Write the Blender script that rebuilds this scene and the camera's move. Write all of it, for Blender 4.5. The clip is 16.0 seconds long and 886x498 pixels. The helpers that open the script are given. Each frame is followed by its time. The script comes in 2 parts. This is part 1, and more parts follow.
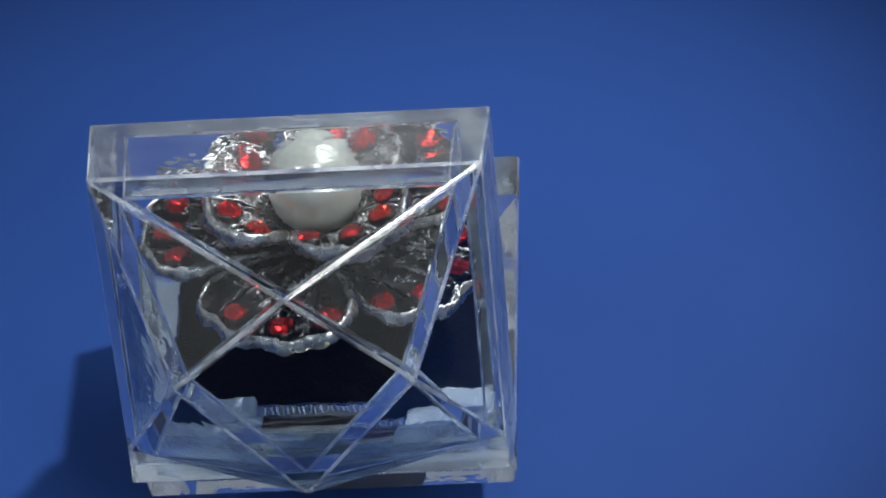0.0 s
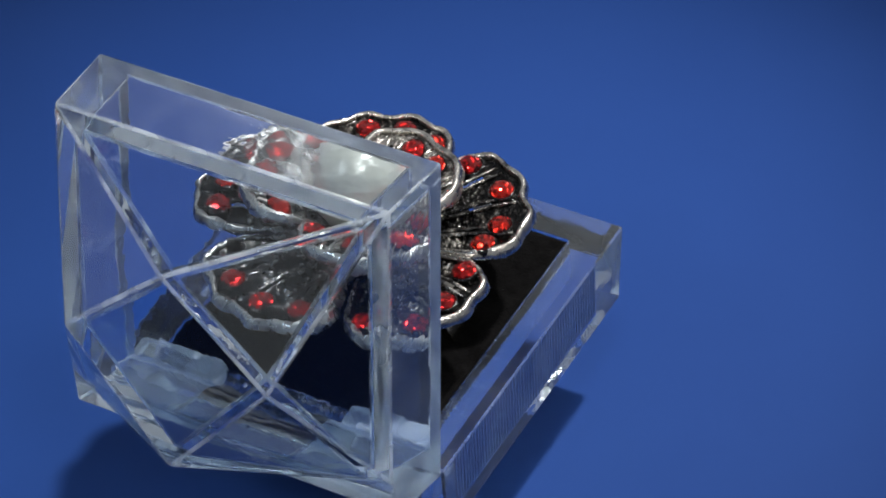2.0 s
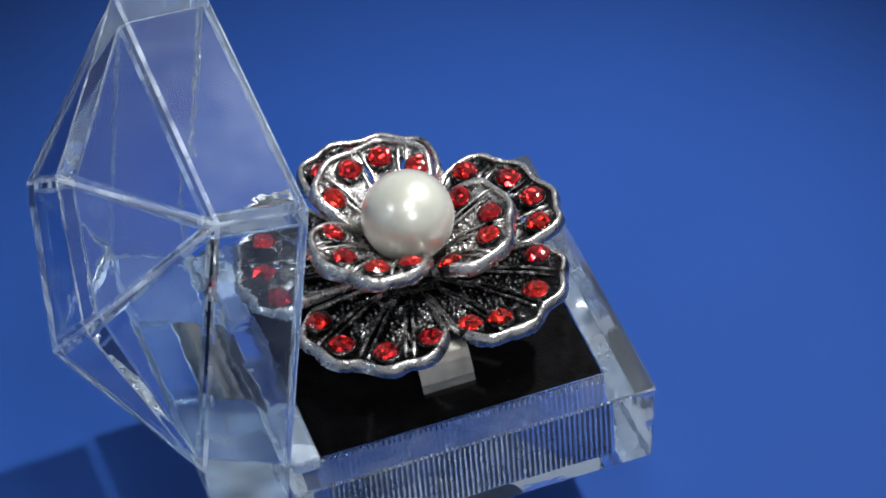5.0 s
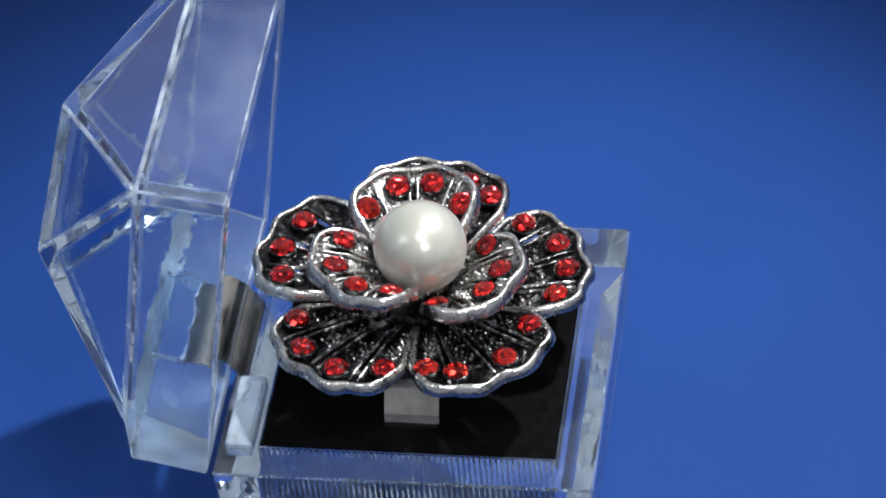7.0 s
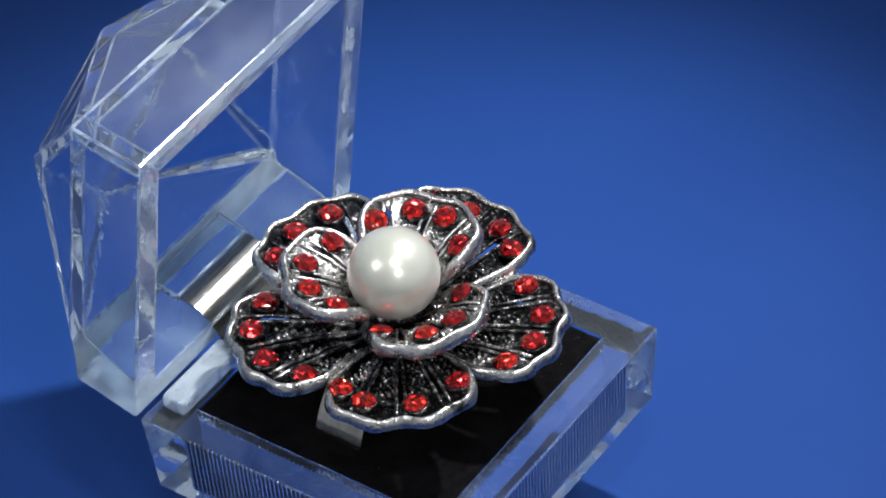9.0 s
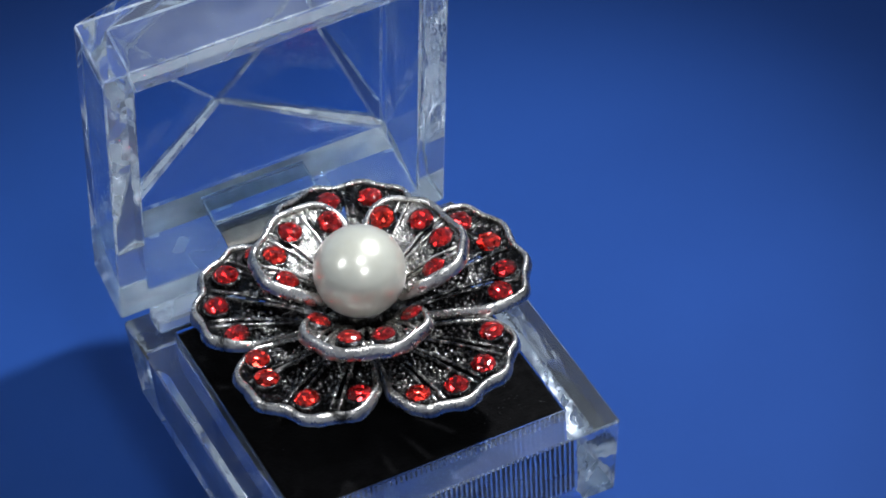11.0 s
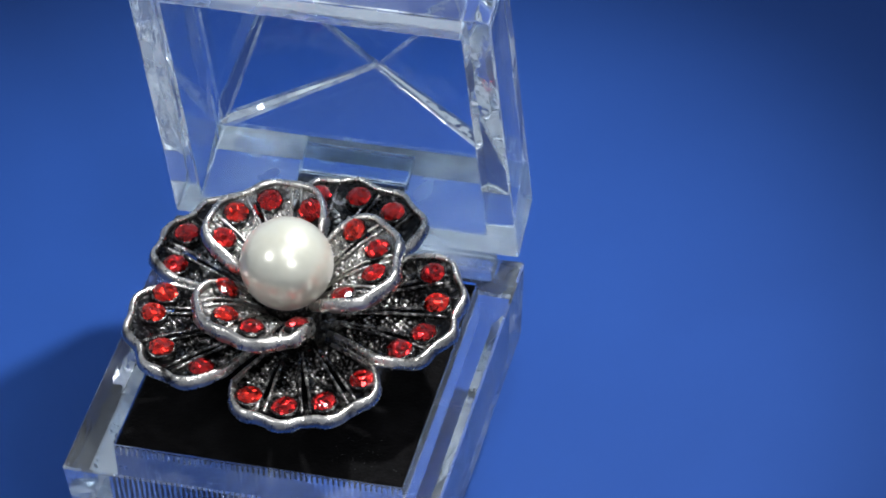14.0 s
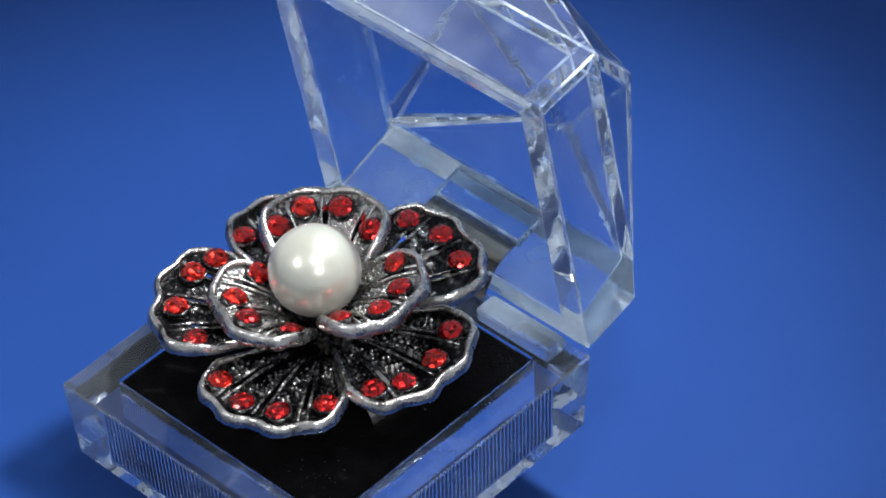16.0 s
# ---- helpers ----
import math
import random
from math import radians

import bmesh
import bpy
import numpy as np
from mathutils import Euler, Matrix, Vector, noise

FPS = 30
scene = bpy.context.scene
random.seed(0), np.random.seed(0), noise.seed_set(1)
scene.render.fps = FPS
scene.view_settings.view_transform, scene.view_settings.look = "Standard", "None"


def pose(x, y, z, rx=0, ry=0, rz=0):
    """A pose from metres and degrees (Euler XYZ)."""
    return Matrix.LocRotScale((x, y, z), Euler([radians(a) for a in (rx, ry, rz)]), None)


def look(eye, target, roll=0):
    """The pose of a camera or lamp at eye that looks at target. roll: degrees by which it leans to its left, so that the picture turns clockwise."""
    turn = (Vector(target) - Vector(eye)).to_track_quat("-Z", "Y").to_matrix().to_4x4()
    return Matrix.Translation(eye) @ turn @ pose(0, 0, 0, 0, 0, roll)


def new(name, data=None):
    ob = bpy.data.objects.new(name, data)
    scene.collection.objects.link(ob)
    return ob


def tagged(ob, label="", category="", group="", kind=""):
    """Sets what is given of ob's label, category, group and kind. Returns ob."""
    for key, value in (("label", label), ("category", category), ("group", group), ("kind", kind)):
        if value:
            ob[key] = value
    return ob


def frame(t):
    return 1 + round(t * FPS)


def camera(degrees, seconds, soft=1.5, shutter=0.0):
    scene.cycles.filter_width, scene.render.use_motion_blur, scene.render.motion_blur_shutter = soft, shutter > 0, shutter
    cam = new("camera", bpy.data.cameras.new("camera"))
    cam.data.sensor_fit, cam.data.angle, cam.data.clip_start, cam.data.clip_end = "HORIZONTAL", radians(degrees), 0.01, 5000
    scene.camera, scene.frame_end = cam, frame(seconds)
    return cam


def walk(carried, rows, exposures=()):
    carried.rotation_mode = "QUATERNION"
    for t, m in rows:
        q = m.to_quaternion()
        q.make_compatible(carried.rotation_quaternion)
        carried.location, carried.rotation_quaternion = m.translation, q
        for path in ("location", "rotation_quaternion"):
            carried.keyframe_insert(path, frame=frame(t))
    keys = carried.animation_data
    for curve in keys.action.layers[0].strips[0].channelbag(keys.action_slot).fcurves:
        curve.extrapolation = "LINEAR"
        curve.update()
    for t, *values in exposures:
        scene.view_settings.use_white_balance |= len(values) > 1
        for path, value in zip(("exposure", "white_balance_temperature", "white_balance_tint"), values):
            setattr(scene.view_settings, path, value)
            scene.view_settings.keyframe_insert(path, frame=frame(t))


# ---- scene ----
cam = camera(12.889, 16.0, 1.7)
EYE = (0.00000, -0.32188, 0.33688)
# seconds, camera tilt, lean and heading, turn of the box (degrees)
PATH = (
    (0, 46.02, 4.77, -6.63, 172.1),
    (0.5, 46.02, 4.92, -6.58, 165.4),
    (1, 46.08, 4.52, -5.96, 158.7),
    (1.5, 46.13, 4.46, -5.71, 151.8),
    (2, 46.20, 4.48, -5.55, 145.2),
    (2.5, 46.27, 4.52, -5.43, 138.45),
    (3, 46.36, 4.46, -5.22, 131.70),
    (3.5, 46.45, 4.37, -4.96, 124.95),
    (4, 46.55, 4.36, -4.82, 118.05),
    (4.2, 46.59, 4.30, -4.73, 115.14),
    (6.3, 47.09, 4.28, -4.50, 87.63),
    (6.5, 47.13, 4.19, -4.42, 84.96),
    (7, 47.25, 4.06, -4.32, 78.20),
    (7.5, 47.36, 4.00, -4.31, 71.46),
    (8, 47.46, 3.92, -4.31, 64.62),
    (8.5, 47.57, 3.66, -4.48, 57.88),
    (8.7, 47.58, 3.75, -4.62, 55.13),
    (10.8, 47.44, 3.19, -4.99, 24.14),
    (11, 47.46, 3.23, -4.97, 21.22),
    (11.5, 47.32, 3.35, -4.78, 13.93),
    (11.8, 47.29, 3.34, -4.96, 9.95),
    (11.9, 47.22, 3.33, -5.31, 8.60),
    (12, 47.19, 3.32, -5.51, 7.26),
    (12.5, 47.19, 3.27, -5.80, 0.05),
    (13, 47.17, 3.19, -5.99, -7.17),
    (13.5, 47.16, 3.00, -6.00, -13.92),
    (14, 47.15, 2.96, -6.15, -20.68),
    (14.5, 47.12, 2.88, -6.17, -27.31),
    (15, 47.11, 2.68, -5.99, -34.17),
    (15.5, 47.14, 2.51, -5.89, -41.04),
    (16, 47.28, 2.45, -5.01, -48.11),
)
walk(cam, [(t, pose(*EYE, rx, ry, rz)) for t, rx, ry, rz, turn in PATH],
     exposures=((0, -0.06, 7050, 10), (3, 0.04, 7000, 10), (4.2, 0.23, 6700, 10), (6.5, 0.26, 6450, 10), (8.5, 0.26, 6450, 10),
                (11, 0.13, 6300, 10), (12, 0.24, 6380, 10), (13.5, 0.35, 6400, 10), (14.5, 0.48, 6650, 10), (16, 0.42, 6480, 10)))

# ---- light ----
world = bpy.data.worlds.new("room")
scene.world = world
world.use_nodes = True
# a plain room: pale walls, dimmer ceiling
sky = world.node_tree
where = sky.nodes.new("ShaderNodeTexCoord")
split = sky.nodes.new("ShaderNodeSeparateXYZ")
shade = sky.nodes.new("ShaderNodeValToRGB")
for k, (spot, tone) in enumerate(((0.0, 0.36), (0.30, 0.38), (0.60, 0.30), (0.95, 0.22))):
    if k > 1:
        shade.color_ramp.elements.new(spot)
    shade.color_ramp.elements[k].position = spot
    shade.color_ramp.elements[k].color = (tone * 0.91, tone * 0.98, tone * 1.10, 1)
sky.links.new(where.outputs["Generated"], split.inputs[0])
sky.links.new(split.outputs["Z"], shade.inputs["Fac"])
sky.links.new(shade.outputs["Color"], sky.nodes["Background"].inputs[0])
sky.nodes["Background"].inputs[1].default_value = 1.0


def lamp(name, place, target, size, watts, cone):
    data = bpy.data.lights.new(name, "SPOT")
    data.shadow_soft_size, data.energy, data.color = size, watts, (0.98, 0.98, 0.98)
    data.spot_size, data.spot_blend = radians(cone), 1.0
    ob = new(name, data)
    ob.matrix_world = look(place, target)
    return ob


lamp("desk_lamp", (0.132, 0.072, 0.286), (0.000, 0.018, 0.0), 0.008, 6.1, 36)
lamp("ceiling_lamp", (0.035, -0.133, 0.36), (0.000, 0.015, 0.0), 0.026, 1.6, 38)
lamp("side_lamp", (-0.256, -0.104, 0.33), (0.0, 0.0, 0.03), 0.034, 1.3, 40)
lamp("front_lamp", (0.09, -0.333, 0.33), (0.0, 0.0, 0.03), 0.026, 1.5, 40)
# clear plastic needs long light paths
scene.cycles.max_bounces, scene.cycles.glossy_bounces, scene.cycles.transmission_bounces = 24, 20, 24


# ---- materials ----
def material(name):
    m = bpy.data.materials.new(name)
    m.use_nodes = True
    n = m.node_tree
    return m, n, n.nodes["Principled BSDF"]


def node(n, kind, **values):
    made = n.nodes.new(kind)
    for k, v in values.items():
        made.inputs[k.replace("_", " ")].default_value = v
    return made


def coords(n, scale):
    c = n.nodes.new("ShaderNodeTexCoord")
    m = node(n, "ShaderNodeMapping", Scale=(scale, scale, scale))
    n.links.new(c.outputs["Object"], m.inputs["Vector"])
    return m.outputs["Vector"]


def noise_tex(n, scale, detail=4.0, rough=0.6):
    t = node(n, "ShaderNodeTexNoise", Scale=scale, Detail=detail, Roughness=rough)
    n.links.new(coords(n, 1.0), t.inputs["Vector"])
    return t.outputs["Fac"]


def ramp(n, fac, stops):
    r = n.nodes.new("ShaderNodeValToRGB")
    while len(r.color_ramp.elements) < len(stops):
        r.color_ramp.elements.new(0.5)
    for e, (p, c) in zip(r.color_ramp.elements, stops):
        e.position, e.color = p, (*c, 1) if len(c) == 3 else c
    n.links.new(fac, r.inputs["Fac"])
    return r.outputs["Color"]


def bump(n, height, shader, strength, distance, before=None):
    b = node(n, "ShaderNodeBump", Strength=strength, Distance=distance)
    n.links.new(height, b.inputs["Height"])
    if before:
        n.links.new(before, b.inputs["Normal"])
    n.links.new(b.outputs["Normal"], shader.inputs["Normal"])
    return b.outputs["Normal"]


def make_paper():
    m, n, s = material("blue_card")
    n.links.new(ramp(n, noise_tex(n, 14, 5), [(0.3, (0.0086, 0.0355, 0.160)), (0.7, (0.0100, 0.0405, 0.177))]), s.inputs["Base Color"])
    s.inputs["Roughness"].default_value = 0.6
    s.inputs["Specular IOR Level"].default_value = 0.08
    bump(n, noise_tex(n, 2500, 3), s, 0.04, 0.0002)
    return m


def make_acrylic(name, clear_low, clear_high, rough_low, rough_high, grain=190, wave=0.08):
    """Clear plastic; its white haze paints in lamp glow besides smudges and fine scratches."""
    m, n, s = material(name)
    s.inputs["Base Color"].default_value = (0.77, 0.885, 1.0, 1)
    n.links.new(ramp(n, noise_tex(n, grain, 2), [(0.35, (clear_high,) * 3), (0.75, (clear_low,) * 3)]), s.inputs["Transmission Weight"])
    s.inputs["IOR"].default_value = 1.49
    n.links.new(ramp(n, noise_tex(n, grain * 0.8, 5), [(0.45, (rough_low,) * 3), (0.8, (rough_high,) * 3)]), s.inputs["Roughness"])
    bump(n, noise_tex(n, 160, 3), s, wave, 0.0006)
    return m


def make_velvet():
    m, n, s = material("black_velvet")
    n.links.new(ramp(n, noise_tex(n, 700, 5), [(0.35, (0.0008, 0.0008, 0.001)), (0.8, (0.004, 0.004, 0.0045))]), s.inputs["Base Color"])
    s.inputs["Roughness"].default_value = 0.9
    s.inputs["Specular IOR Level"].default_value = 0.03
    s.inputs["Sheen Weight"].default_value = 0.02
    bump(n, noise_tex(n, 2600, 2), s, 0.5, 0.0003)
    return m


def make_black_plastic():
    m, n, s = material("black_plastic")
    n.links.new(ramp(n, noise_tex(n, 300), [(0.3, (0.004, 0.004, 0.005)), (0.8, (0.012, 0.012, 0.014))]), s.inputs["Base Color"])
    s.inputs["Roughness"].default_value = 0.35
    s.inputs["Specular IOR Level"].default_value = 0.25
    return m


def make_silver():
    m, n, s = material("antique_silver")
    worn = noise_tex(n, 420, 6)
    n.links.new(ramp(n, worn, [(0.30, (0.06, 0.058, 0.055)), (0.42, (0.40, 0.39, 0.375)), (0.66, (0.62, 0.61, 0.59))]), s.inputs["Base Color"])
    s.inputs["Metallic"].default_value = 1.0
    n.links.new(ramp(n, noise_tex(n, 800, 4), [(0.3, (0.20,) * 3), (0.75, (0.38,) * 3)]), s.inputs["Roughness"])
    bump(n, noise_tex(n, 420, 3), s, 0.40, 0.0005)
    return m


def make_dark_silver(name, black, bright):
    """Blackened silver: patina in blotches, rubbed bright between."""
    m, n, s = material(name)
    v = node(n, "ShaderNodeTexVoronoi", Scale=1300.0)
    n.links.new(coords(n, 1.0), v.inputs["Vector"])
    patch = noise_tex(n, 330, 5)
    mix = node(n, "ShaderNodeMath")
    mix.operation = "MULTIPLY_ADD"
    mix.inputs[1].default_value = 0.30
    n.links.new(v.outputs["Distance"], mix.inputs[0])
    n.links.new(patch, mix.inputs[2])
    n.links.new(ramp(n, mix.outputs[0], [(bright, (0.62, 0.61, 0.59)), ((black + bright) / 2, (0.16, 0.155, 0.15)), (black, (0.010, 0.010, 0.011))]), s.inputs["Base Color"])
    s.inputs["Metallic"].default_value = 0.9
    n.links.new(ramp(n, noise_tex(n, 900, 3), [(0.3, (0.16,) * 3), (0.75, (0.34,) * 3)]), s.inputs["Roughness"])
    s.inputs["Coat Weight"].default_value = 0.5
    s.inputs["Coat Roughness"].default_value = 0.08
    bump(n, mix.outputs[0], s, 0.8, 0.0006)
    return m


def make_gem():
    """Foil-backed red glass: small tilted cuts glint under a clear surface."""
    m, n, s = material("red_glass")
    info = n.nodes.new("ShaderNodeObjectInfo")
    n.links.new(ramp(n, info.outputs["Random"], [(0.0, (0.58, 0.003, 0.006)), (0.6, (0.80, 0.008, 0.006)), (1.0, (1.0, 0.028, 0.008))]), s.inputs["Base Color"])
    v = node(n, "ShaderNodeTexVoronoi", Scale=1900.0)
    n.links.new(coords(n, 1.0), v.inputs["Vector"])
    tilt = n.nodes.new("ShaderNodeVectorMath")
    tilt.operation = "MULTIPLY_ADD"
    n.links.new(v.outputs["Color"], tilt.inputs[0])
    tilt.inputs[1].default_value = (2.0, 2.0, 2.0)
    tilt.inputs[2].default_value = (-1.0, -1.0, -1.0)
    face = n.nodes.new("ShaderNodeNewGeometry")
    total = n.nodes.new("ShaderNodeVectorMath")
    total.operation = "ADD"
    unit = n.nodes.new("ShaderNodeVectorMath")
    unit.operation = "NORMALIZE"
    n.links.new(tilt.outputs[0], total.inputs[0])
    n.links.new(face.outputs["Normal"], total.inputs[1])
    n.links.new(total.outputs[0], unit.inputs[0])
    n.links.new(unit.outputs[0], s.inputs["Normal"])
    s.inputs["Metallic"].default_value = 0.72
    s.inputs["Transmission Weight"].default_value = 0.85
    s.inputs["IOR"].default_value = 1.56
    s.inputs["Roughness"].default_value = 0.20
    s.inputs["Coat Weight"].default_value = 0.5
    s.inputs["Coat Roughness"].default_value = 0.05
    return m


def make_foil():
    m, n, s = material("mirror_foil")
    n.links.new(ramp(n, noise_tex(n, 700), [(0.3, (0.80, 0.74, 0.72)), (0.7, (0.92, 0.88, 0.86))]), s.inputs["Base Color"])
    s.inputs["Metallic"].default_value = 1.0
    s.inputs["Roughness"].default_value = 0.07
    return m


def make_pearl():
    m, n, s = material("white_pearl")
    n.links.new(ramp(n, noise_tex(n, 140, 4), [(0.3, (0.36, 0.365, 0.31)), (0.75, (0.42, 0.425, 0.365))]), s.inputs["Base Color"])
    s.inputs["Roughness"].default_value = 0.32
    s.inputs["Subsurface Weight"].default_value = 0.15
    s.inputs["Subsurface Radius"].default_value = (0.002, 0.0018, 0.0015)
    s.inputs["Coat Weight"].default_value = 1.0
    s.inputs["Coat Roughness"].default_value = 0.19
    s.inputs["Coat IOR"].default_value = 1.9
    s.inputs["Metallic"].default_value = 0.3
    s.inputs["Sheen Weight"].default_value = 0.15
    bump(n, noise_tex(n, 500, 3), s, 0.14, 0.0003)
    return m


def make_steel():
    m, n, s = material("hinge_steel")
    n.links.new(ramp(n, noise_tex(n, 300), [(0.3, (0.27, 0.255, 0.225)), (0.7, (0.42, 0.40, 0.365))]), s.inputs["Base Color"])
    s.inputs["Metallic"].default_value = 1.0
    s.inputs["Roughness"].default_value = 0.22
    bump(n, noise_tex(n, 200, 3), s, 0.12, 0.0006)
    return m


PAPER, VELVET, PLASTIC = make_paper(), make_velvet(), make_black_plastic()
ACRYLIC = make_acrylic("clear_acrylic", 0.997, 1.0, 0.0, 0.04)
# hazier kinds: the whitening stands in for light caught in edges and walls
HAZED = make_acrylic("hazed_edge_acrylic", 0.55, 0.96, 0.05, 0.30)
STREAKED = make_acrylic("streaked_acrylic", 0.58, 0.93, 0.03, 0.16, 75, 0.3)
EDGED = make_acrylic("hazed_foot_acrylic", 0.74, 0.92, 0.04, 0.18, 140, 0.3)
FLUTED = make_acrylic("fluted_acrylic", 0.95, 0.99, 0.0, 0.08)
SIDED = make_acrylic("hazed_side_acrylic", 0.915, 0.985, 0.01, 0.12, 95, 0.2)
TOPPED = make_acrylic("rim_acrylic", 0.955, 0.992, 0.0, 0.06, 60)
SILVER, DARK, GEM, PEARL, STEEL = make_silver(), make_dark_silver("blackened_silver", 0.62, 0.42), make_gem(), make_pearl(), make_steel()

RUBBED, WORN = make_dark_silver("rubbed_silver", 0.90, 0.62), make_dark_silver("worn_silver", 0.74, 0.50)


def make_dust():
    m, n, s = material("grey_lint")
    n.links.new(ramp(n, noise_tex(n, 900), [(0.3, (0.06, 0.06, 0.065)), (0.8, (0.16, 0.16, 0.165))]), s.inputs["Base Color"])
    s.inputs["Roughness"].default_value = 0.9
    return m


DUST, FOIL = make_dust(), make_foil()


# ---- building helpers; lengths in millimetres ----
MM = 0.001


def mesh_of(name, bm, mat, smooth=False):
    bmesh.ops.recalc_face_normals(bm, faces=bm.faces)
    if bm.calc_volume(signed=True) < 0:
        bmesh.ops.reverse_faces(bm, faces=bm.faces)
    me = bpy.data.meshes.new(name)
    bm.to_mesh(me)
    bm.free()
    me.transform(Matrix.Scale(MM, 4))
    me.materials.append(mat)
    if mat is GEM:
        me.materials.append(FOIL)
    if mat is ACRYLIC:
        me.materials.append(HAZED)
        me.materials.append(STREAKED)
        for more in (EDGED, FLUTED, TOPPED, SIDED):
            me.materials.append(more)
    me.polygons.foreach_set("use_smooth", [smooth] * len(me.polygons))
    return me


def part(name, bm, mat, parent, label="", smooth=False):
    ob = new(name, mesh_of(name, bm, mat, smooth))
    ob.parent = parent
    return tagged(ob, label)


def rounded(bm, size, segments=2, sharp=25, mat_index=0):
    edges = [e for e in bm.edges if len(e.link_faces) == 2 and e.calc_face_angle(0) > radians(sharp)]
    made = bmesh.ops.bevel(bm, geom=edges, offset=size, segments=segments, affect="EDGES", profile=0.5)
    for f in made["faces"]:
        f.material_index = mat_index


def box_bm(x0, x1, y0, y1, z0, z1, bevel=0.0, mat_index=0):
    bm = bmesh.new()
    bmesh.ops.create_cube(bm, size=1)
    for v in bm.verts:
        v.co = Vector(((x0 + x1) / 2 + v.co.x * (x1 - x0), (y0 + y1) / 2 + v.co.y * (y1 - y0), (z0 + z1) / 2 + v.co.z * (z1 - z0)))
    if bevel:
        rounded(bm, bevel, 2, 25, mat_index)
    return bm


def tube(bm, points, radius, sides=8, closed=False, tall=1.0, drop=0.0):
    """A round bar along points; radius is a number or one per point."""
    rings, count = [], len(points)
    for i, p in enumerate(points):
        a = points[(i - 1) % count] if closed or i else points[0]
        b = points[(i + 1) % count] if closed or i < count - 1 else points[-1]
        t = (b - a).normalized()
        side = t.cross(Vector((0, 0, 1)))
        side = side.normalized() if side.length > 1e-4 else Vector((1, 0, 0))
        up = side.cross(t)
        r = radius[i] if isinstance(radius, (list, tuple)) else radius
        rings.append([bm.verts.new(p + (side * math.cos(k * math.tau / sides) + up * (math.sin(k * math.tau / sides) * tall - drop)) * r) for k in range(sides)])
    for i in range(count if closed else count - 1):
        u, v = rings[i], rings[(i + 1) % count]
        for k in range(sides):
            bm.faces.new((u[k], u[(k + 1) % sides], v[(k + 1) % sides], v[k]))
    if not closed:
        bm.faces.new(rings[0])
        bm.faces.new(rings[-1][::-1])


def bar(bm, points, sizes, section):
    """A bar of that cross-section (outward, up) along points."""
    rings = []
    for i, p in enumerate(points):
        t = (points[min(i + 1, len(points) - 1)] - points[max(i - 1, 0)]).normalized()
        side = t.cross(Vector((0, 0, 1))).normalized()
        rings.append([p + (side * a + Vector((0, 0, b))) * sizes[i] for a, b in section])
    solid(bm, rings)


RIM_SECTION = ((-0.9, -0.4), (-0.75, 0.45), (-0.25, 0.9), (0.3, 0.75), (0.7, 0.2), (1.05, -0.8), (1.3, -1.75), (1.05, -2.1), (0.2, -1.7))


def solid(bm, rings, cap_start=True, cap_end=True):
    """Skin between rings of points with equal counts."""
    made = [[bm.verts.new(p) for p in r] for r in rings]
    for u, v in zip(made, made[1:]):
        k = len(u)
        for i in range(k):
            bm.faces.new((u[i], u[(i + 1) % k], v[(i + 1) % k], v[i]))
    if cap_start:
        bm.faces.new(made[0][::-1])
    if cap_end:
        bm.faces.new(made[-1])
    return made


# ---- ground and plinth ----
def build_ground():
    bm = bmesh.new()
    bmesh.ops.create_grid(bm, x_segments=8, y_segments=8, size=700)
    ob = new("ground", mesh_of("ground", bm, PAPER))
    tagged(ob, "plain royal blue matt card laid as background", "background", kind="structure")


def build_plinth():
    bm = bmesh.new()
    solid(bm, [[Vector((r * math.cos(k * math.tau / 48), r * math.sin(k * math.tau / 48), z)) for k in range(48)]
               for r, z in ((8.4, 0), (8.4, 0.6), (8, 1), (8, 9.4), (7.6, 10))])
    ob = new("turntable", mesh_of("turntable", bm, PLASTIC))
    tagged(ob, "small black turntable post under the ring box", "turntable")
    return ob


# ---- ring box: centre of the base is the origin, hinge towards +y ----
BASE_H, HALF = 14.0, 21.42
FOAM = 16.75


def square(h, z, cut=0.0):
    if not cut:
        return [Vector((x * h, y * h, z)) for x, y in ((-1, -1), (1, -1), (1, 1), (-1, 1))]
    c = h - cut
    return [Vector(p + (z,)) for p in ((-c, -h), (c, -h), (h, -c), (h, c), (c, h), (-c, h), (-h, c), (-h, -c))]


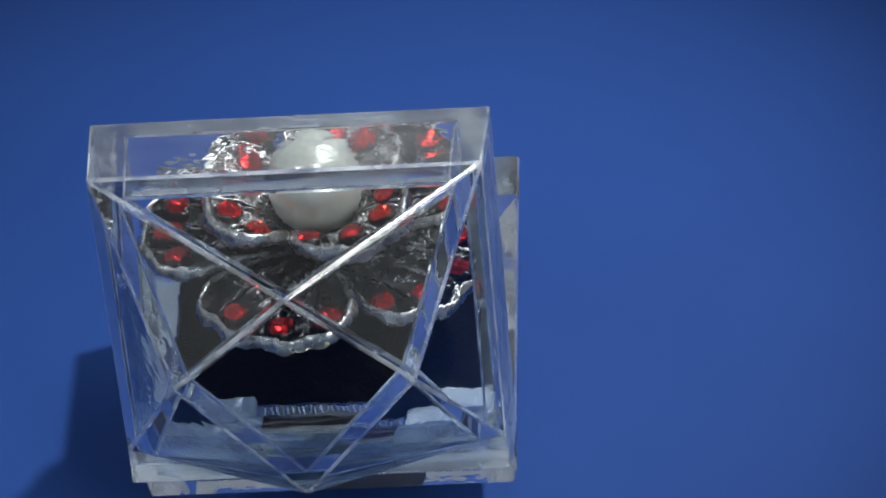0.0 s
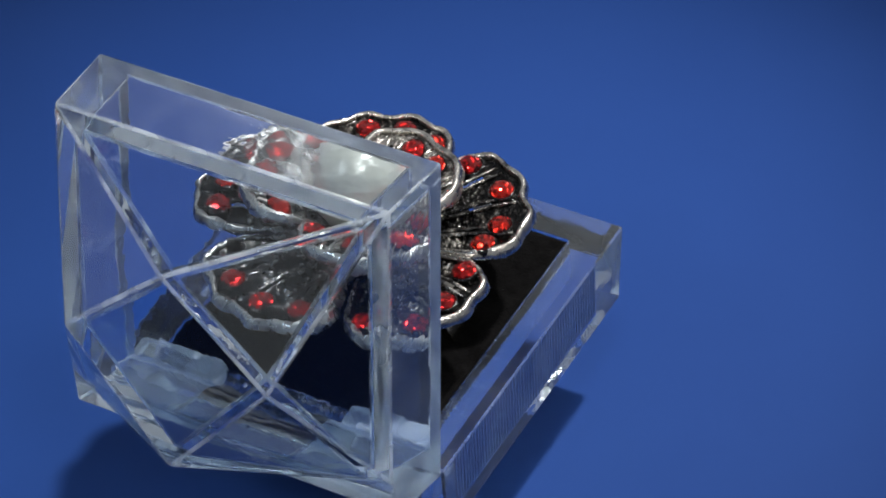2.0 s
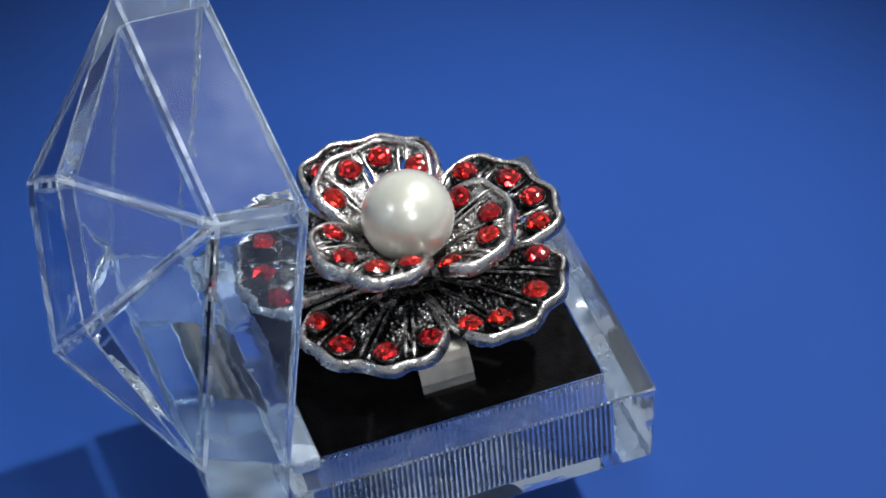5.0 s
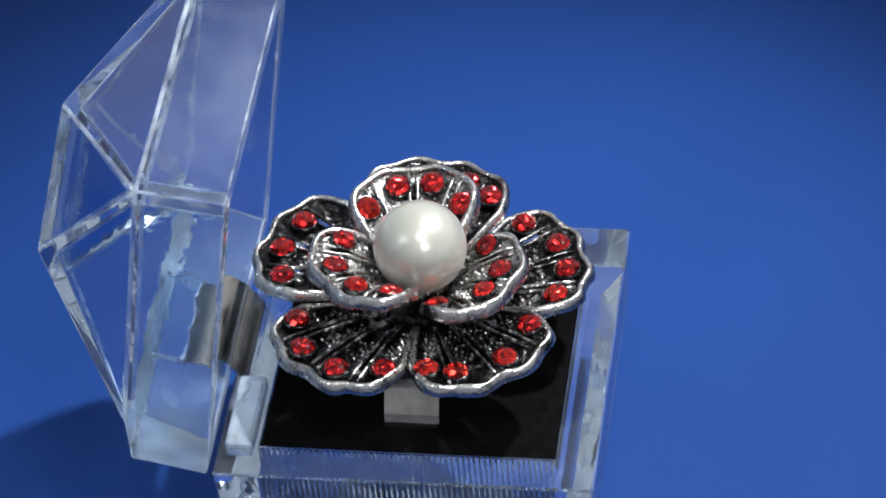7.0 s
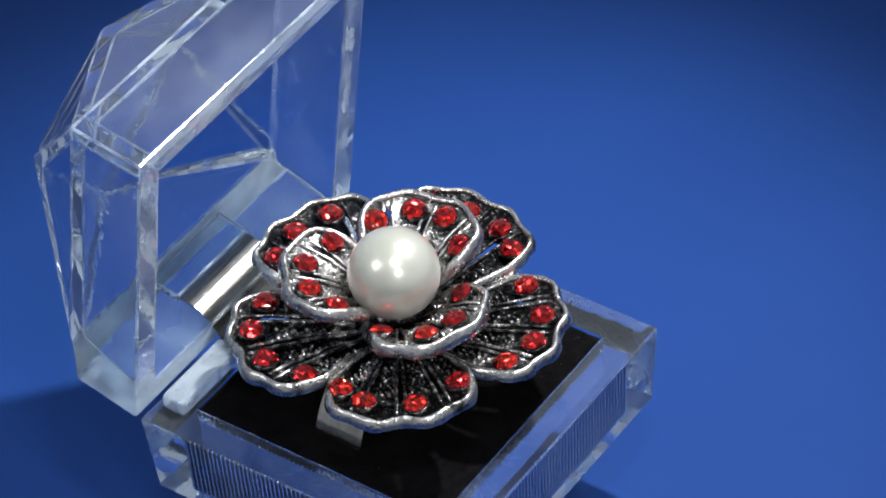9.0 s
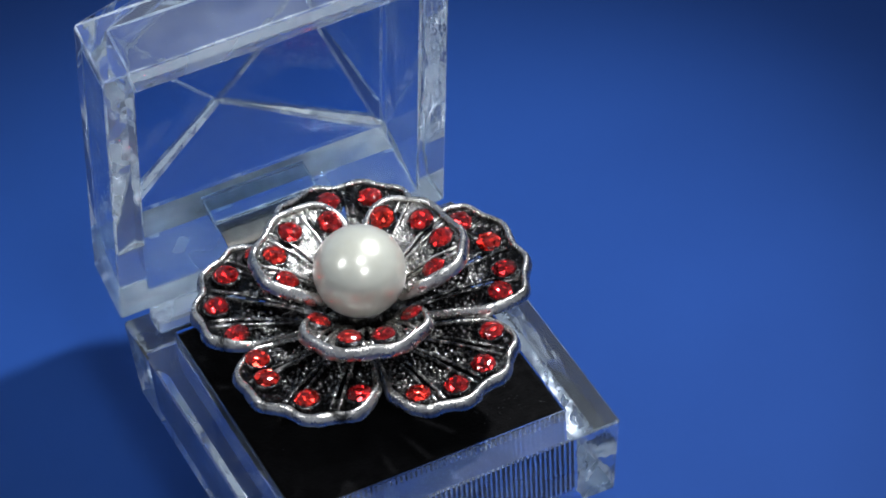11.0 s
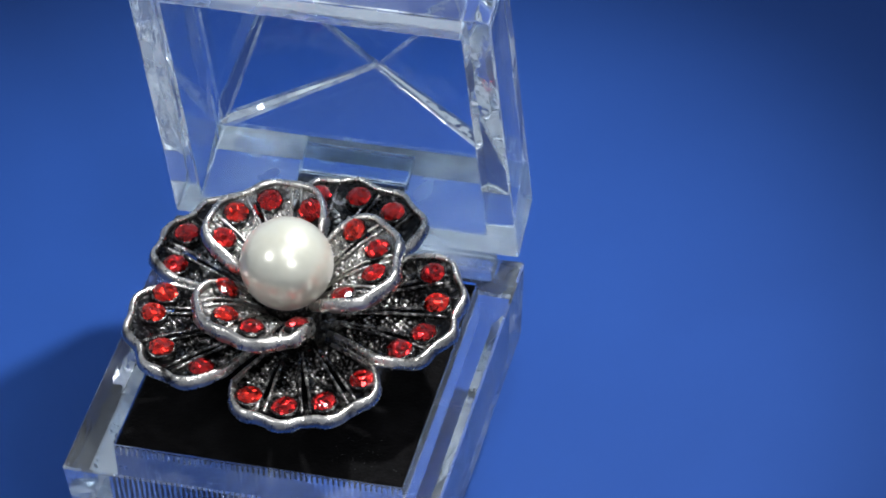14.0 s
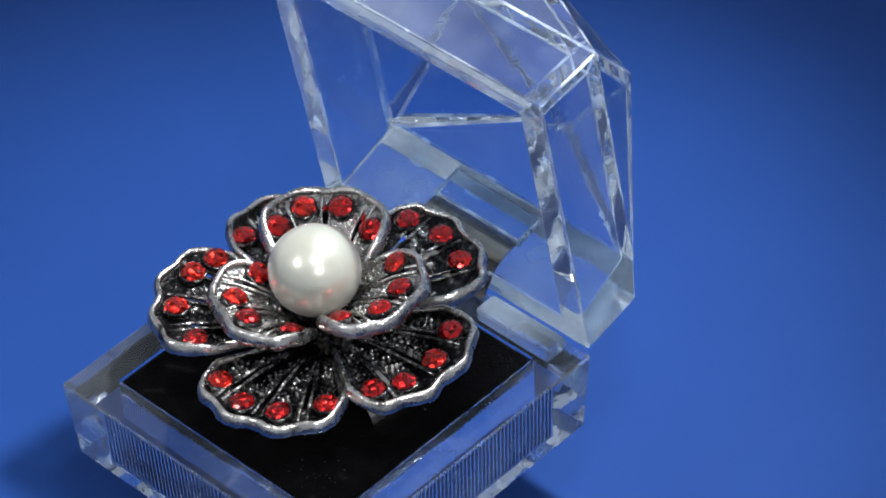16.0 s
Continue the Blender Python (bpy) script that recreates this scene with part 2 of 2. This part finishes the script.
def build_base(box):
    """Clear block; the pocket's walls carry fine upright flutes."""
    bm = bmesh.new()
    cut = 0.3
    solid(bm, [square(HALF - 3.4, 0, cut), square(HALF - 0.68, 3.05, cut), square(HALF, BASE_H - 0.22, cut), square(HALF - 0.22, BASE_H, cut)], cap_end=False)
    # outer faces and bevels whitened, in place of lamp light glowing in the block
    for f in bm.faces:
        f.material_index = 6 if len(f.verts) == 4 else 0
    rounded(bm, 0.45, 3, 25, 1)
    count, loop, plain = 54, [], []
    for side in range(4):
        for k in range(count * 2):
            s = -FOAM + 2 * FOAM * k / (count * 2)
            for deep, points in ((0.21 if k % 2 else 0.0, loop), (0.0, plain)):
                p = Vector((s, -FOAM - deep, 0))
                p.rotate(Euler((0, 0, side * math.pi / 2)))
                points.append(p)
    bm.normal_update()
    rim = [e for e in bm.edges if e.is_boundary]
    made = solid(bm, [[p + Vector((0, 0, z)) for p in ring] for ring, z in ((plain, BASE_H), (plain, BASE_H - 0.5), (loop, BASE_H - 0.55), (loop, 3.2))], cap_start=False)
    for f in bm.faces:
        if f.calc_center_median().z < BASE_H - 0.4 and max(abs(f.calc_center_median().x), abs(f.calc_center_median().y)) < FOAM + 0.6 and len(f.verts) == 4 and abs(f.normal.z) < 0.5:
            f.material_index = 4
    inner = [bm.edges.get((made[0][k], made[0][(k + 1) % len(loop)])) for k in range(len(loop))]
    top = bmesh.ops.triangle_fill(bm, use_beauty=True, edges=rim + inner)
    for f in top["geom"]:
        if isinstance(f, bmesh.types.BMFace):
            f.material_index = 5
    part("base", bm, ACRYLIC, box, "clear acrylic block with bevelled foot and fluted pocket")
    part("insert", box_bm(-FOAM + 0.12, FOAM - 0.12, -FOAM + 0.12, FOAM - 0.12, 3.4, BASE_H - 0.75), VELVET, box, "black foam insert")
    bm = bmesh.new()
    bmesh.ops.create_grid(bm, x_segments=60, y_segments=60, size=FOAM - 0.08)
    for v in bm.verts:
        x, y = v.co.x, v.co.y
        v.co.z = BASE_H - 0.35 + 0.10 * noise.noise(Vector((x, y, 0)) * 0.35) - 0.9 * math.exp(-((y - 0.0) / 2.2) ** 4) * max(0.0, min(1.0, (13.8 - abs(x)) * 2)) * 0.35
    edge = bmesh.ops.extrude_edge_only(bm, edges=[e for e in bm.edges if e.is_boundary])
    for v in edge["geom"]:
        if isinstance(v, bmesh.types.BMVert):
            v.co.z = BASE_H - 0.74
    part("cushion", bm, VELVET, box, "black velvet cushion with ring slot", smooth=True)
    bm = bmesh.new()
    for k in range(46):
        x, y = random.gauss(10.6, 2.0), random.gauss(-12.4, 1.2)
        if k > 34:
            x, y = random.uniform(-15, 15), random.uniform(-15, 15)
        if abs(x) > 16 or abs(y) > 16:
            continue
        a, size = random.uniform(0, 6.28), random.uniform(0.03, 0.11)
        c = Vector((x, y, BASE_H - 0.24))
        d = Vector((math.cos(a), math.sin(a), 0)) * size
        n = Vector((-d.y, d.x, 0)) * 0.35
        vs = [bm.verts.new(p) for p in (c + d, c + n, c - d, c - n, c + Vector((0, 0, 0.06)))]
        for q in range(4):
            bm.faces.new((vs[q], vs[(q + 1) % 4], vs[4]))
    tagged(part("lint", bm, DUST, box, "grey specks of lint"), kind="stuff")


TILT, HINGE_X, HINGE_Y, HINGE_Z = 9.2, -0.46, 21.9, BASE_H - 0.06


def lid_ring(x, u0, u1, v):
    return [Vector((-x, u0, v)), Vector((x, u0, v)), Vector((x, u1, v)), Vector((-x, u1, v))]


def gem_shell(bm, x, u0, u1, depth, inset, low, face_v, reach, centre, foot=None):
    """Square wall of that depth with a lozenge face above it: eight triangles between. foot: height and depth of the cut along the hinge side."""
    rim = [bm.verts.new(p) for p in lid_ring(x, u0, u1, 0)]
    mid = [bm.verts.new(p) for p in lid_ring(x - inset, u0 + low, u1 - inset, depth)]
    side_u = centre + 1.8
    top = [bm.verts.new(p) for p in (Vector((0, centre - reach, face_v)), Vector((reach, side_u, face_v)), Vector((0, centre + reach, face_v)), Vector((-reach, side_u, face_v)))]
    for i in range(4):
        j = (i + 1) % 4
        if i or not foot:
            bm.faces.new((rim[i], rim[j], mid[j], mid[i])).material_index = 6 if foot else 0
        bm.faces.new((mid[i], mid[j], top[i]))
        bm.faces.new((mid[j], top[j], top[i]))
    if foot:
        left, right = [bm.verts.new((side * (x - inset / 2), foot[0], foot[1])) for side in (-1, 1)]
        # hazier foot faces: the bright scattered light is put in as white haze
        bm.faces.new((rim[0], rim[1], right, left)).material_index = 2
        bm.faces.new((left, right, mid[1], mid[0])).material_index = 3
        bm.faces.new((rim[1], mid[1], right)).material_index = 6
        bm.faces.new((rim[0], left, mid[0])).material_index = 6
    bm.faces.new(top)
    return rim


def lid_to_box(p):
    """From lid space (across, up the rim, depth) to box space."""
    c, s = math.cos(radians(TILT)), math.sin(radians(TILT))
    return Vector((p.x + HINGE_X, HINGE_Y - p.y * s + p.z * c, HINGE_Z + p.y * c + p.z * s))


def lid_part(name, bm, mat, box, label="", smooth=False):
    for v in bm.verts:
        v.co = lid_to_box(v.co)
    return part(name, bm, mat, box, label, smooth)


def build_lid_shell(box):
    bm = bmesh.new()
    outer = gem_shell(bm, 21.05, 0, 41.5, 9.7, 0.6, 5.6, 21.4, 12.5, 20.4, (0.35, 8.7))
    inner = gem_shell(bm, 17.4, 3.4, 37.9, 9.0, 0.45, 2.4, 18.3, 10.9, 20.4)
    # rim face streaked with haze, painting in light piped through the wall
    for i in range(4):
        j = (i + 1) % 4
        bm.faces.new((outer[i], outer[j], inner[j], inner[i])).material_index = 2
    bmesh.ops.recalc_face_normals(bm, faces=bm.faces)
    # bevels take the whitest plastic as painted edge highlights
    rounded(bm, 0.27, 2, 12, 1)
    lid = lid_part("lid", bm, ACRYLIC, box, "open clear acrylic lid with gem-cut facets")
    bm = box_bm(-6.7, 6.7, 3.0, 4.8, 4.9, 9.2, 0.22, 1)
    lid_part("hinge_lug", bm, ACRYLIC, lid, "clear acrylic hinge block")
    # curved spring plate from the lid to the back wall of the base
    bm = bmesh.new()
    top, low = [], []
    for k in range(17):
        a = k / 16
        v = 5.0 - 7.0 * a
        u = 4.1 + 0.75 * math.sin(math.pi * a) - 3.4 * a ** 1.8
        top.append((u, v))
        low.append((u - 0.4, v - 0.1))
    outline = top + low[::-1]
    solid(bm, [[Vector((x, u, v)) for u, v in outline] for x in (-6.5, -6.3, 6.3, 6.5)])
    lid_part("hinge_plate", bm, STEEL, lid, "curved dull grey metal hinge plate")
    # clear rails on the back rim of the base, either side of the plate
    for side in (-1, 1):
        x0, x1 = sorted((side * 7.4, side * 18.6))
        bm = box_bm(x0, x1, 17.1, 20.3, BASE_H - 0.1, BASE_H + 2.0, 0.5)
        part("hinge_rail", bm, STREAKED, box, "clear raised rail beside the hinge")
    for x in (-6.0, 6.0):
        bm = bmesh.new()
        tube(bm, [Vector((x - 1.2, -0.1, 1.2)), Vector((x + 1.2, -0.1, 1.2))], 0.75, 16)
        lid_part("hinge_knuckle", bm, ACRYLIC, lid)
    return lid


# ---- ring ----
FLOWER = (0.4, 0.0)


def petal_surface(kind, r, phi, width):
    """Height of a petal above the velvet at radius r and angle phi from its middle line."""
    s = phi / width
    if kind == "outer":
        q = min(1.1, max(0.0, (r - 3) / 16.5))
        return 8.0 + 3.3 * (1 - (1 - q) ** 2) + 0.35 * s * s * q
    q = min(1.1, max(0.0, (r - 2) / 10.4))
    return 10.2 + 6.5 * (1 - (1 - q) ** 2) + 0.35 * s * s * q


def build_petal(ring, kind, turn, width, reach, lobes, lift, skew=0.0):
    start = 3.0 if kind == "outer" else 2.2
    spin = radians(turn)

    def place(r, phi, up=0.0):
        z = petal_surface(kind, r, phi, width) + up + lift + skew * phi / width * r / reach
        return Vector((FLOWER[0] + r * math.cos(spin + phi), FLOWER[1] + r * math.sin(spin + phi), BASE_H + z))

    def limit(phi):
        s = abs(phi) / width
        wave = math.sin(lobes * math.pi * (phi + width) / (2 * width)) ** 2
        return reach * (1 - (0.26 if kind == "outer" else 0.5) * s ** 4) * (0.965 + 0.035 * wave)

    per = 14
    nphi, nr = lobes * per, 26
    grid = [[None] * (nr + 1) for _ in range(nphi + 1)]
    bm = bmesh.new()
    lobe_w = 2 * width / lobes
    for i in range(nphi + 1):
        phi = -width + 2 * width * i / nphi
        end = limit(phi)
        for j in range(nr + 1):
            q = j / nr
            r = start + (end - start) * q
            inlobe = ((phi + width) / lobe_w) % 1.0
            hollow = math.sin(math.pi * min(1, max(0, inlobe))) ** 0.8
            up = -0.6 * hollow * math.sin(math.pi * min(1, q * 1.02)) ** 0.7
            if q > 0.4 and q < 0.72:
                up += 0.12 * noise.noise(Vector((r * 2.6, phi * 38, turn)))
            grid[i][j] = bm.verts.new(place(r, phi, up))
    for i in range(nphi):
        for j in range(nr):
            near = (i % per == 0 and i > 0) or (i % per == per - 1 and i < nphi - 1)
            if near and (0.46 if kind == "outer" else 0.36) < j / nr < 0.78:
                continue
            bm.faces.new((grid[i][j], grid[i + 1][j], grid[i + 1][j + 1], grid[i][j + 1]))
    bmesh.ops.solidify(bm, geom=bm.faces[:], thickness=0.55)
    petal = part("petal", bm, DARK if kind == "outer" else RUBBED, ring, "blackened silver petal with beaded hollows", smooth=True)

    # bright rim round the edge
    bm = bmesh.new()
    loop = []
    for k in range(6):
        loop.append(place(start + (limit(-width) - start) * (0.25 + 0.75 * k / 6), -width, 0.05))
    for i in range(73):
        phi = -width + 2 * width * i / 72
        loop.append(place(limit(phi), phi, 0.10))
    for k in range(6):
        loop.append(place(start + (limit(width) - start) * (1 - 0.75 * (k + 1) / 6), width, 0.05))
    loop = [p + 0.10 * noise.noise_vector(p * 0.55) + 0.04 * noise.noise_vector(p * 1.9) for p in loop]
    fat = 0.47 if kind == "outer" else 0.53
    sizes = [fat * (0.55 + 0.45 * min(1, k / 8, (len(loop) - 1 - k) / 8)) * (1 + 0.07 * math.sin(k * 0.45 + turn) + 0.12 * noise.noise(loop[k] * 0.8)) for k in range(len(loop))]
    bar(bm, loop, sizes, RIM_SECTION)
    part("rim", bm, SILVER, petal, "polished silver scalloped rim with a sloping edge", smooth=True)

    # pairs of veins along each slit
    for n_lobe in range(1, lobes):
        mid = -width + n_lobe * lobe_w
        for side in (-1, 1):
            bm = bmesh.new()
            pts = []
            for k in range(9):
                q = 0.12 + 0.83 * k / 8
                phi = mid + side * lobe_w * (0.085 + 0.03 * math.sin(q * 3))
                r = start + (limit(mid) - start) * q
                pts.append(place(r, phi, 0.02 + 0.06 * math.sin(k * 2.1 + turn)))
            tube(bm, pts, [0.20 + 0.05 * math.sin(k * 1.7 + n_lobe) for k in range(9)], 6)
            part("vein", bm, SILVER if kind == "inner" else WORN, petal, smooth=True)
    # rows of beads in the hollows between the veins
    bm = bmesh.new()
    for n_lobe in range(lobes):
        mid = -width + (n_lobe + 0.5) * lobe_w
        for k in range(13):
            q = 0.26 + 0.40 * k / 12
            r = start + (limit(mid) - start) * q
            span = lobe_w * 0.27
            count = max(1, int(2 * span * r / 0.62))
            for c in range(count):
                phi = mid + span * ((c + 0.5 + 0.5 * (k % 2)) / count * 2 - 1) + random.uniform(-0.012, 0.012)
                hollow = math.sin(math.pi * (((phi + width) / lobe_w) % 1.0)) ** 0.8
                up = -0.6 * hollow * math.sin(math.pi * min(1, q * 1.02)) ** 0.7
                size = random.uniform(0.14, 0.32)
                at = place(r + random.uniform(-0.16, 0.16), phi, up + 0.04)
                base = [bm.verts.new(at + Vector((size * math.cos(a * math.tau / 6), size * math.sin(a * math.tau / 6), -0.03))) for a in range(6)]
                ring_up = [bm.verts.new(at + Vector((size * 0.7 * math.cos(a * math.tau / 6), size * 0.7 * math.sin(a * math.tau / 6), size * 0.62))) for a in range(6)]
                top = bm.verts.new(at + Vector((0, 0, size * 0.9)))
                for a in range(6):
                    bm.faces.new((base[a], base[(a + 1) % 6], ring_up[(a + 1) % 6], ring_up[a]))
                    bm.faces.new((ring_up[a], ring_up[(a + 1) % 6], top))
    part("beading", bm, RUBBED if kind == "inner" else WORN, petal, "rows of tiny silver beads", smooth=True)
    return petal, place, limit, lobe_w


def gem_mesh():
    """Round cut: faceted crown and table over a foiled, faceted back."""
    bm = bmesh.new()
    n = 8
    rows = ((1.16, 0.06, 0.0), (1.00, 0.30, 0.5), (0.74, 0.50, 0.0), (0.46, 0.58, 0.5))
    b, c, d, e = [[bm.verts.new((r * math.cos((k + off) * math.tau / n), r * math.sin((k + off) * math.tau / n), z)) for k in range(n)] for r, z, off in rows]
    a = [bm.verts.new((1.16 * math.cos(k * math.tau / n), 1.16 * math.sin(k * math.tau / n), -0.06)) for k in range(n)]
    mid = [bm.verts.new((0.62 * math.cos((k + 0.5) * math.tau / n), 0.62 * math.sin((k + 0.5) * math.tau / n), -0.34 - 0.10 * (k % 2))) for k in range(n)]
    tip = bm.verts.new((0, 0, -0.58))
    for k in range(n):
        j = (k + 1) % n
        bm.faces.new((a[k], a[j], b[j], b[k]))
        bm.faces.new((b[k], b[j], c[k]))
        bm.faces.new((c[k], b[j], c[j]))
        bm.faces.new((c[k], d[j], d[k]))
        bm.faces.new((c[k], c[j], d[j]))
        bm.faces.new((d[k], d[j], e[k]))
        bm.faces.new((e[k], d[j], e[j]))
        for f in ((a[j], a[k], mid[k]), (a[j], mid[k], mid[j]), (mid[j], mid[k], tip)):
            bm.faces.new(f).material_index = 1
    bm.faces.new(e)
    return mesh_of("gem", bm, GEM)


def seat_mesh():
    bm = bmesh.new()
    n = 20
    rings = [[bm.verts.new((r * math.cos(k * math.tau / n), r * math.sin(k * math.tau / n), z)) for k in range(n)]
             for r, z in ((1.12, -0.75), (1.42, -0.75), (1.36, 0.02), (1.24, 0.12), (1.17, 0.05), (1.12, -0.6))]
    for u, v in zip(rings, rings[1:] + rings[:1]):
        for k in range(n):
            bm.faces.new((u[k], u[(k + 1) % n], v[(k + 1) % n], v[k]))
    return mesh_of("setting", bm, DARK, True)


def build_ring():
    ring = new("ring")
    tagged(ring, "silver flower ring with white pearl and red rhinestones", "ring")
    gem_me, seat_me = gem_mesh(), seat_mesh()

    def stones(petal, place, limit, angles, inset, size):
        for a in angles:
            phi = radians(a)
            r = limit(phi) - inset
            p = place(r, phi, 0.28)
            across = place(r, phi + 0.05, 0.1) - place(r, phi - 0.05, 0.1)
            out = place(r + 0.5, phi, 0.1) - place(r - 0.5, phi, 0.1)
            z = across.cross(out).normalized()
            z = -z if z.z < 0 else z
            x = out.normalized()
            y = z.cross(x)
            m = Matrix((x, y, z)).transposed().to_4x4()
            spin = pose(0, 0, 0, random.uniform(-7, 7), random.uniform(-7, 7), random.uniform(0, 360))
            for name, me in (("gem", gem_me), ("setting", seat_me)):
                ob = new(name, me)
                ob.parent = petal
                ob.matrix_basis = Matrix.Translation(p * MM) @ m @ (spin if name == "gem" else Matrix()) @ Matrix.Scale(size if name == "gem" else size * 0.93, 4)

    outer = [(-0.3, (20, 4, -12, -24)), (74, (21.5, 5, -12)), (146, (26, 8, -10, -26)), (-143, (25.6, 5.4, -14.8, -26.6)), (-70, (25.4, 7, -8, -23))]
    for k, (turn, angles) in enumerate(outer):
        made = build_petal(ring, "outer", turn, radians(33.5), 19.3, 4, (-0.1, 0.2, -0.75, -0.75, -1.8)[k], (0.9, 0.0, 0.0, 0.0, 0.0)[k])
        stones(*made[:3], angles, 2.6, 1.27)
    inner = [(10, (38, 10, -13, -40)), (130, (38, 15, -10, -40)), (-112, (42, 11, -11, -44))]
    for k, (turn, angles) in enumerate(inner):
        made = build_petal(ring, "inner", turn, radians(56), 12.25, 4, (-0.25, 0.15, -2.3)[k])
        stones(*made[:3], angles, 2.45, 1.25)

    bm = bmesh.new()
    bmesh.ops.create_uvsphere(bm, u_segments=64, v_segments=40, radius=5.25)
    bmesh.ops.translate(bm, verts=bm.verts, vec=(0.03, -0.45, BASE_H + 15.85))
    part("pearl", bm, PEARL, ring, "round glossy white pearl", smooth=True)
    # cup and stem under the pearl
    bm = bmesh.new()
    solid(bm, [[Vector((r * math.cos(k * math.tau / 40), r * math.sin(k * math.tau / 40) - 0.2, BASE_H + z)) for k in range(40)]
               for r, z in ((2.6, 5.2), (3.6, 5.6), (3.4, 7.5), (3.0, 9.5), (3.4, 11.2), (3.2, 11.6))])
    part("cup", bm, DARK, ring, "blackened silver cup under the pearl", smooth=True)
    # band standing in the cushion slot
    bm = bmesh.new()
    rows = []
    for k in range(49):
        a = math.radians(-125 + 250 * k / 48) + math.pi / 2
        r = 10.4
        cx, cz = r * math.cos(a + math.pi), r * math.sin(a + math.pi)
        wide = 3.1
        c = Vector((cx * 1.10 - 0.9, 0, BASE_H - 3.0 - cz * 1.0 + 0.0))
        n = Vector((math.cos(a + math.pi), 0, -math.sin(a + math.pi)))
        rows.append([c + Vector((0, -wide, 0)) - n * 0.5, c + Vector((0, wide, 0)) - n * 0.5, c + Vector((0, wide, 0)) + n * 0.5, c + Vector((0, -wide, 0)) + n * 0.5])
    solid(bm, rows)
    part("band", bm, STEEL, ring, "wide silver ring band", smooth=False)
    return ring


build_ground()
plinth = build_plinth()
box = new("ring_box")
tagged(box, "clear acrylic ring box, lid open, black velvet cushion", "jewellery box")
build_base(box)
build_lid_shell(box)
flower_ring = build_ring()


def motions():
    """The box and the ring turn together about the turntable's axis."""
    cx, cy = 0.0018, 0.0001
    rows = []
    for t, rx, ry, rz, turn in PATH:
        m = pose(0, 0, 0.010, 0, 0, turn) @ pose(cx, cy, 0)
        rows.append((t, m))
    walk(box, rows)
    walk(flower_ring, rows)
    walk(plinth, [(t, pose(0, 0, 0, 0, 0, turn)) for t, rx, ry, rz, turn in PATH])


motions()
